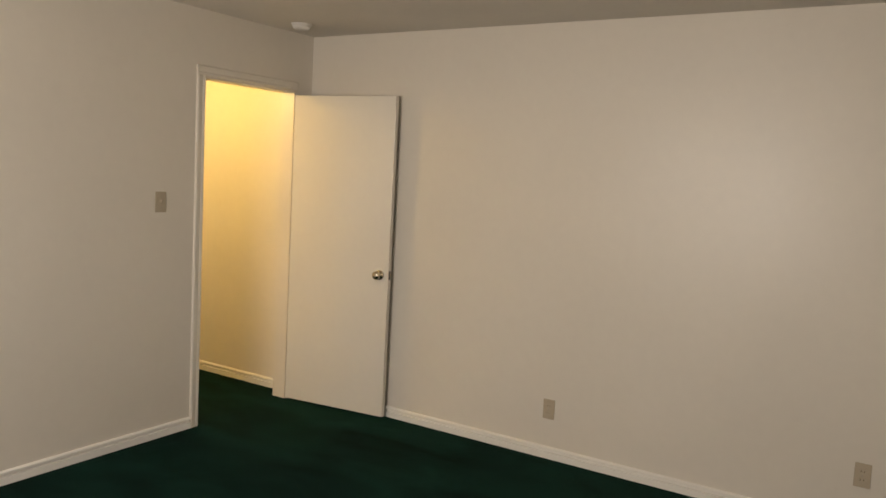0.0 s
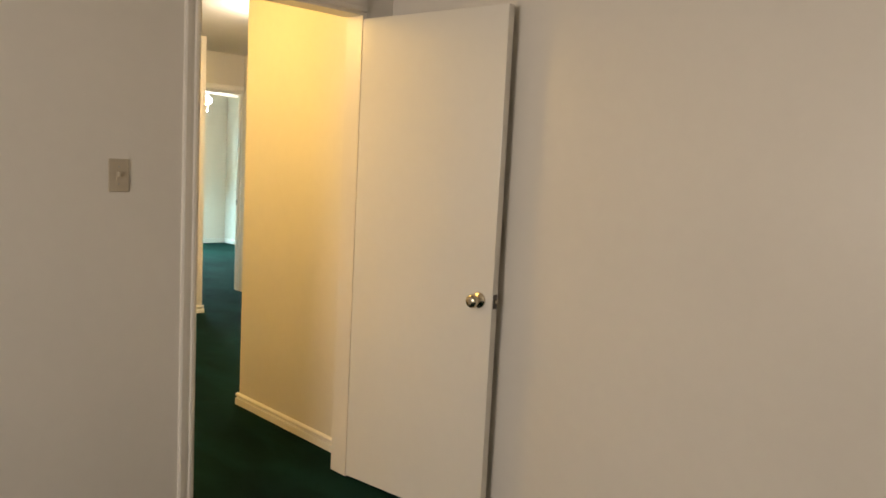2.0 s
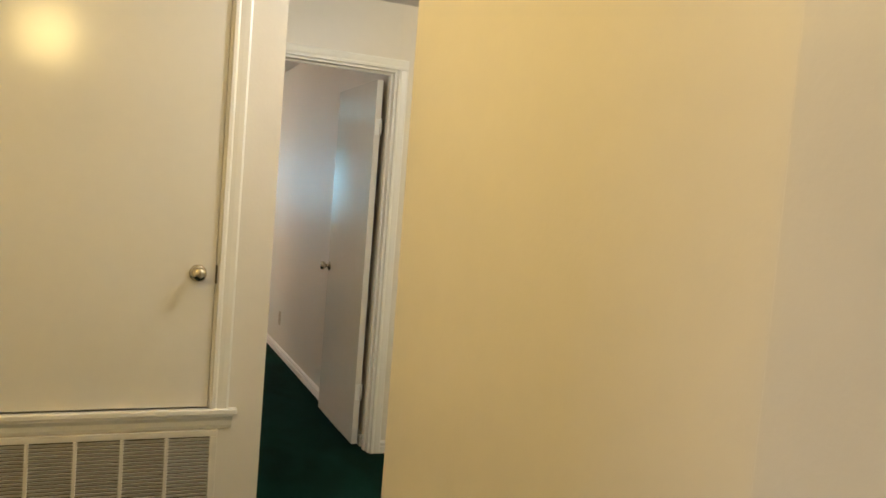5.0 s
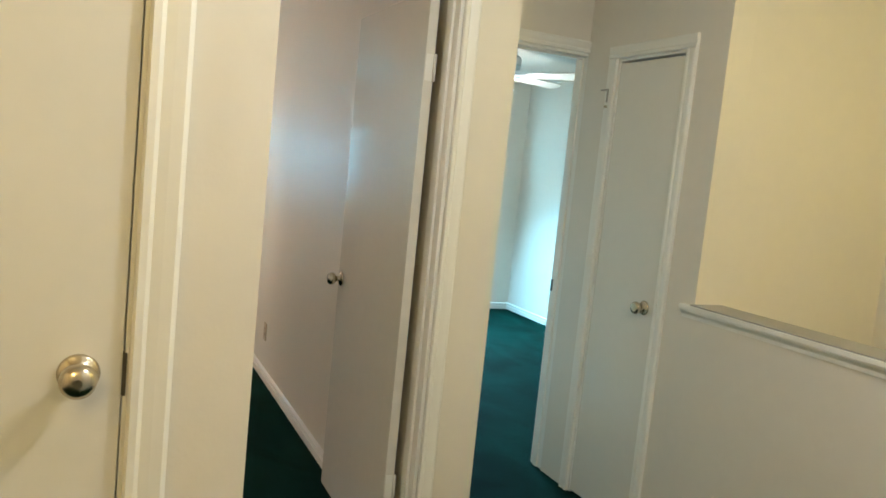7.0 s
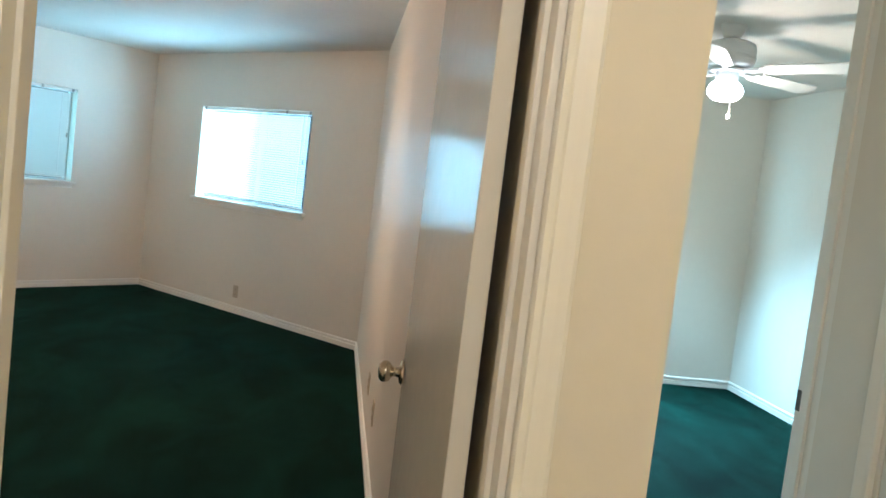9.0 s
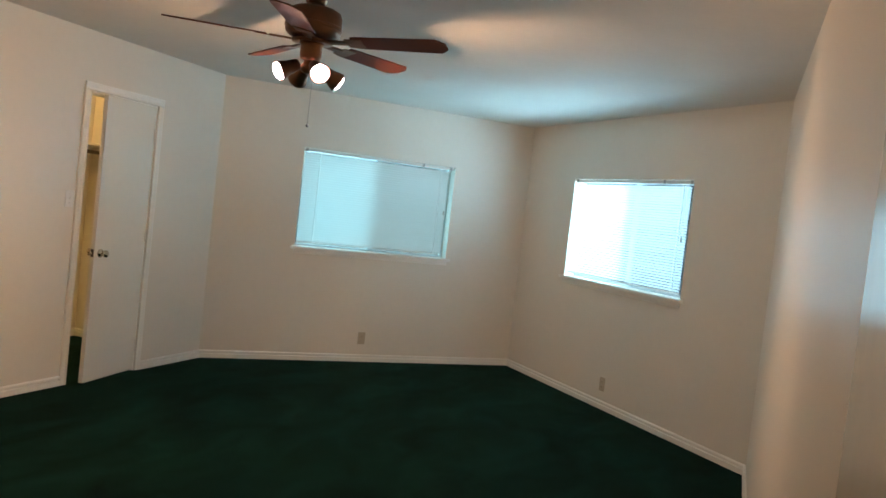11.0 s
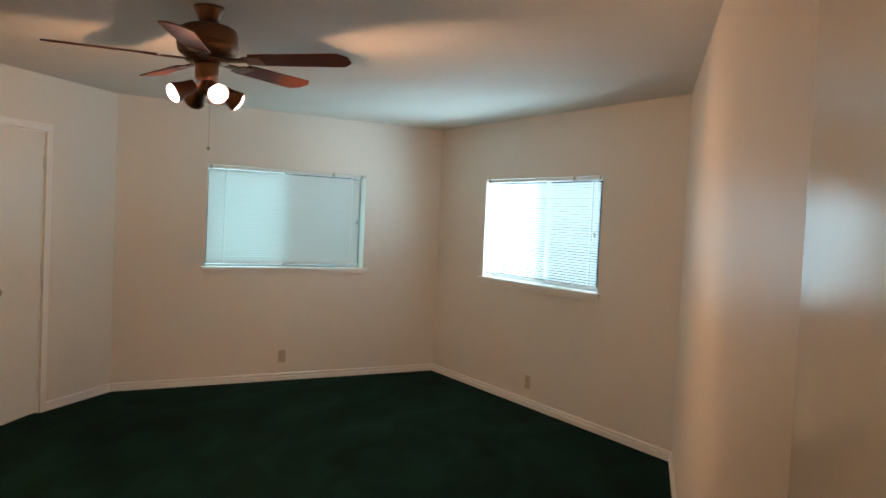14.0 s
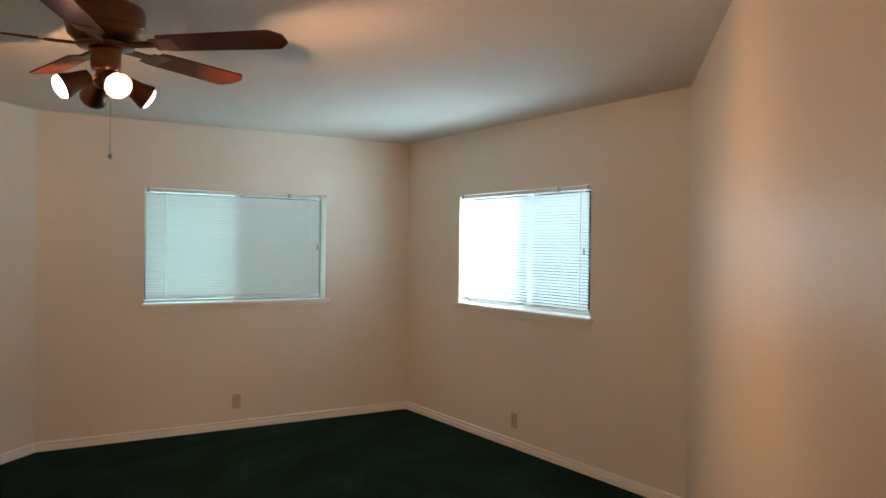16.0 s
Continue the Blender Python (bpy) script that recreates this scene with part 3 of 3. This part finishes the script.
# ---------------------------------------------------------------- plates
plate("light_switch", pose(-1.355, A_N, 1.348), "almond plastic light switch plate beside the door", "switch")
E_M = Matrix.Rotation(radians(-90), 4, "Z")   # plates on walls whose room lies towards -x
for y, z in ((-5.635, 0.285), (-7.22, 0.305)):
    plate("wall_outlet", Matrix.Translation((A_E, y, z)) @ E_M, "almond plastic wall outlet above the baseboard")
for y, z in ((2.62, 0.30), (3.16, 0.30)):
    plate("wall_outlet", Matrix.Translation((XR, y, z)) @ E_M, "almond plastic wall outlet on the side wall")
M1 = Matrix.Translation((APEX[0], APEX[1], 0)) @ Matrix.Rotation(radians(45), 4, "Z")     # x back along the wall, y outwards
M2 = Matrix.Translation((APEX[0], APEX[1], 0)) @ Matrix.Rotation(radians(-45), 4, "Z")
plate("wall_outlet", M1 @ Matrix.Translation((-1.605, 0, 0.222)), "almond plastic wall outlet under a window")
plate("wall_outlet", M2 @ Matrix.Translation((1.625, 0, 0.205)), "almond plastic wall outlet under a window")
plate("light_switch", Matrix.Translation((XL, 3.885, 1.295)) @ Matrix.Rotation(radians(90), 4, "Z"), "white plastic light switch plate beside the closet", "switch", WHITE_PLASTIC)

# ---------------------------------------------------------------- windows with blinds
def window(name, m, width, tilt, depth=0.16):
    """m: lower left corner of the opening on the room's face, x right, y outwards."""
    h = WZ1 - WZ0
    w = root(name, m, "aluminium sliding window behind closed mini blinds", "window", kind="structure")
    y0, y1 = depth - 0.055, depth - 0.010
    part("window_frame", box(0, y0, 0, width, y1, 0.018, 0.002), ALU, w)
    part("head_rail", box(0, y0, h - 0.028, width, y1, h, 0.002), ALU, w)
    part("side_rail", box(0, y0, 0.018, 0.018, y1, h - 0.028, 0.002), ALU, w)
    part("side_rail", box(width - 0.018, y0, 0.018, width, y1, h - 0.028, 0.002), ALU, w)
    part("meeting_rail", box(width / 2 - 0.022, y0 + 0.004, 0.018, width / 2 + 0.022, y1 - 0.004, h - 0.028, 0.002), ALU, w)
    for a, b in ((0.018, width / 2 - 0.022), (width / 2 + 0.022, width - 0.018)):
        p = part("pane", box(a, y0 + 0.018, 0.018, b, y0 + 0.022, h - 0.028), GLASS, w)
        p.visible_shadow = False
    part("insect_screen", box(width / 2 + 0.022, y0 + 0.034, 0.018, width - 0.028, y0 + 0.035, h - 0.028), SCREEN, w, "grey insect screen over one half")
    part("window_sill", box(-0.035, -0.038, -0.026, width + 0.035, depth - 0.056, -0.001, 0.004), TRIM, w, "white painted wooden sill")
    part("apron", profile_run(((0, 0), (-0.008, 0), (-0.012, 0.020), (-0.012, 0.040), (0, 0.040)), width + 0.02), TRIM, w, m=Matrix.Translation((-0.01, 0, -0.067)))
    b = root("mini_blind", m, "white vinyl mini blind, lowered, daylight glowing through", "window blind", group="mini blinds")
    yb = 0.028
    x0, x1 = 0.016, width - 0.052
    part("headrail", box(0.006, yb - 0.014, h - 0.030, width - 0.010, yb + 0.014, h - 0.004, 0.003), WHITE_PLASTIC, b)
    part("bottom_rail", box(x0, yb - 0.011, 0.030, x1, yb + 0.011, 0.041, 0.003), WHITE_PLASTIC, b)
    for x in (0.03, width * 0.78, width - 0.04):
        part("bracket", box(x - 0.012, yb - 0.018, h - 0.034, x + 0.012, yb + 0.016, h - 0.001, 0.002), STEEL, b)
    n = 38
    bm = bmesh.new()
    ys = [-0.0125, -0.007, 0.0, 0.007, 0.0125]
    zs = [0.0, 0.0013, 0.0018, 0.0013, 0.0]
    # each slat has two punched holes that the lift cords run through
    stops = [x0, 0.157, 0.163, width - 0.133, width - 0.127, x1]
    rows = [[bm.verts.new((x, y, z)) for y, z in zip(ys, zs)] for x in stops]
    for i, (ra, rb) in enumerate(zip(rows, rows[1:])):
        for k in range(4):
            if i in (1, 3) and k in (1, 2):
                continue
            bm.faces.new((ra[k], rb[k], rb[k + 1], ra[k + 1])).smooth = True
    slat = mesh_of(bm, "slat", SLAT)
    for k in range(n):
        z = 0.044 + (h - 0.090) * (k + 0.5) / n
        part_of("slat", slat, b, Matrix.Translation((0, yb, z)) @ Matrix.Rotation(radians(-tilt + 1.6 * math.sin(k * 2.3) + 1.5 * math.sin(k * 0.7)), 4, "X"))
    for x in (0.166, width - 0.136):
        for dy in (-0.0135, 0.0135):
            part("ladder_cord", box(x - 0.0022, yb + dy - 0.0008, 0.03, x + 0.0022, yb + dy + 0.0008, h - 0.03), CORD, b)
    c = part("pull_cord", box(width - 0.075, yb - 0.022, h * 0.52, width - 0.072, yb - 0.019, h - 0.03), CORD, b)
    part("tassel", lathe([(0.003, 0.012), (0.007, 0.0), (0.008, -0.028), (0.003, -0.034)], 12), STEEL, c, m=Matrix.Translation((width - 0.0735, yb - 0.0205, h * 0.52 - 0.01)))
    return w


window("window_1", M1 @ Matrix.Translation((-W1B, 0, WZ0)), W1B - W1A, 64)
window("window_2", M2 @ Matrix.Translation((W2A, 0, WZ0)), W2B - W2A, 48)

# ---------------------------------------------------------------- shelf and rod in the closet
sh = root("closet_shelf", pose(-5.1, 3.1, 1.72), "white painted closet shelf with a hanging rod", "shelf")
part("board", box(0, 0, 0, 0.36, 2.2, 0.019, 0.002), TRIM, sh)
part("cleat", box(0, 0, -0.075, 0.019, 2.2, 0.0, 0.002), TRIM, sh)
part("rod", lathe([(0.016, 0.0), (0.016, 2.19)], 16), ROD, sh, "dark metal hanging rod", m=Matrix.Translation((0.30, 0.005, -0.055)) @ Matrix.Rotation(radians(-90), 4, "X"))
for y in (0.62, 1.5):
    part("bracket", box(0.019, y - 0.012, -0.07, 0.32, y + 0.012, -0.012, 0.003), ROD, sh)


# ---------------------------------------------------------------- ceiling fans
def blade_mesh(length, w0, w1, mat, r0):
    bm = bmesh.new()
    outline = [(r0, -w0 / 2), (r0 + 0.03, -w0 / 2 - 0.004)]
    outline += [(r0 + length - 0.045, -w1 / 2), (r0 + length - 0.034, -w1 / 2 + 0.004), (r0 + length - 0.004, -w1 / 2 + 0.034), (r0 + length, -w1 / 2 + 0.042)]
    outline += [(x, -y) for x, y in reversed(outline)]
    lo = [bm.verts.new((x, y, -0.003)) for x, y in outline]
    hi = [bm.verts.new((x, y, 0.003)) for x, y in outline]
    bm.faces.new(lo[::-1])
    bm.faces.new(hi)
    n = len(outline)
    for k in range(n):
        bm.faces.new((lo[k], lo[(k + 1) % n], hi[(k + 1) % n], hi[k]))
    bmesh.ops.recalc_face_normals(bm, faces=bm.faces[:])
    return mesh_of(bm, "blade", mat)


def iron_mesh(mat):
    bm = bmesh.new()
    add_box(bm, 0.085, -0.018, -0.008, 0.20, 0.018, 0.002)
    add_box(bm, 0.18, -0.042, -0.006, 0.265, 0.042, -0.0032)
    bmesh.ops.bevel(bm, geom=bm.edges[:], offset=0.003, segments=2, affect="EDGES")
    return mesh_of(bm, "blade_iron", mat)


def ceiling_fan(at, turn, label, body, wood, n=5, blade_z=-0.235):
    f = root("ceiling_fan", pose(at[0], at[1], H, 0, 0, turn), label, "ceiling fan")
    part("canopy", lathe([(0.040, -0.066), (0.046, -0.060), (0.054, -0.036), (0.066, -0.012), (0.068, 0.0)]), body, f)
    part("neck", lathe([(0.030, -0.090), (0.030, -0.062)]), body, f)
    part("motor_housing", lathe([(0.060, -0.226), (0.108, -0.220), (0.126, -0.206), (0.132, -0.188), (0.132, -0.122), (0.124, -0.100), (0.098, -0.086), (0.050, -0.080), (0.030, -0.076)]), body, f)
    part("housing_band", lathe([(0.1325, -0.180), (0.1355, -0.176), (0.1355, -0.166), (0.1325, -0.162)]), body, f)
    part("flywheel", lathe([(0.060, -0.246), (0.096, -0.244), (0.098, -0.234), (0.060, -0.230)]), body, f)
    bl, ir = blade_mesh(0.455, 0.105, 0.132, wood, 0.215), iron_mesh(body)
    for k in range(n):
        m = Matrix.Rotation(2 * math.pi * k / n, 4, "Z") @ Matrix.Translation((0, 0, blade_z)) @ Matrix.Rotation(radians(-12), 4, "X")
        p = part_of("blade", bl, f, m)
        part_of("blade_iron", ir, p, Matrix.Identity(4))
    return f


FAN, FAN_TURN = (-1.545, 3.060), 3.0
fan = ceiling_fan(FAN, FAN_TURN, "dark bronze ceiling fan with reddish wooden blades and lit spotlights", BRONZE, WOOD)
part("switch_housing", lathe([(0.030, -0.330), (0.048, -0.322), (0.052, -0.300), (0.052, -0.262), (0.060, -0.246)]), BRONZE, fan)
part("light_fitter", lathe([(0.016, -0.392), (0.036, -0.382), (0.044, -0.362), (0.030, -0.330)]), BRONZE, fan)
part("pull_chain", lathe([(0.0011, -0.625), (0.0011, -0.385)], 6), STEEL, fan, m=Matrix.Translation((0.02, 0.0, 0)))
part("chain_bead", lathe([(0.003, -0.640), (0.008, -0.634), (0.008, -0.628), (0.002, -0.622)], 12), STEEL, fan, m=Matrix.Translation((0.02, 0.0, 0)))
for k in range(4):
    az = -38 + 90 * k - FAN_TURN
    a = radians(az)
    tilt = Matrix.Rotation(a, 4, "Z") @ Matrix.Translation((0.052, 0, -0.352)) @ Matrix.Rotation(radians(180 - 62), 4, "Y")
    hd = part("spot_shade", lathe([(0.014, 0.0), (0.026, 0.006), (0.030, 0.030), (0.034, 0.060), (0.044, 0.092), (0.049, 0.108), (0.046, 0.108), (0.041, 0.090)], 24, cap=False), BRONZE, fan, "bronze bell-shaped lamp shade", m=tilt)
    part("bulb", lathe([(0.014, 0.034), (0.024, 0.054), (0.036, 0.080), (0.0405, 0.104), (0.0400, 0.112), (0.035, 0.119), (0.024, 0.124), (0.010, 0.126)], 24), BULB, hd, "lit reflector bulb")
    place = Matrix.Translation((FAN[0], FAN[1], H)) @ Matrix.Rotation(radians(FAN_TURN), 4, "Z") @ tilt @ Matrix.Translation((0, 0, 0.150)) @ Matrix.Rotation(math.pi, 4, "X")
    spot = bpy.data.lights.new("fan_spot", "SPOT")
    spot.energy, spot.color, spot.shadow_soft_size, spot.spot_size, spot.spot_blend = 70, (1.0, 0.60, 0.30), 0.02, radians(146), 0.45
    new("fan_spot", spot).matrix_world = place

fan_c = ceiling_fan((2.35, 2.95), 20.0, "white ceiling fan with a lit round glass globe", FANWHITE, FANWHITE)
part("switch_housing", lathe([(0.050, -0.290), (0.058, -0.282), (0.058, -0.252), (0.060, -0.246)]), FANWHITE, fan_c)
part("globe", lathe([(0.020, -0.400), (0.060, -0.392), (0.088, -0.368), (0.094, -0.340), (0.082, -0.312), (0.056, -0.292)]), GLOBE, fan_c, "lit white glass globe")
part("pull_chain", lathe([(0.0015, -0.46), (0.0015, -0.395)], 6), STEEL, fan_c, m=Matrix.Translation((0.05, 0, 0)))
part("chain_fob", lathe([(0.006, -0.485), (0.010, -0.478), (0.010, -0.464), (0.004, -0.458)], 12), WHITE_PLASTIC, fan_c, m=Matrix.Translation((0.05, 0, 0)))
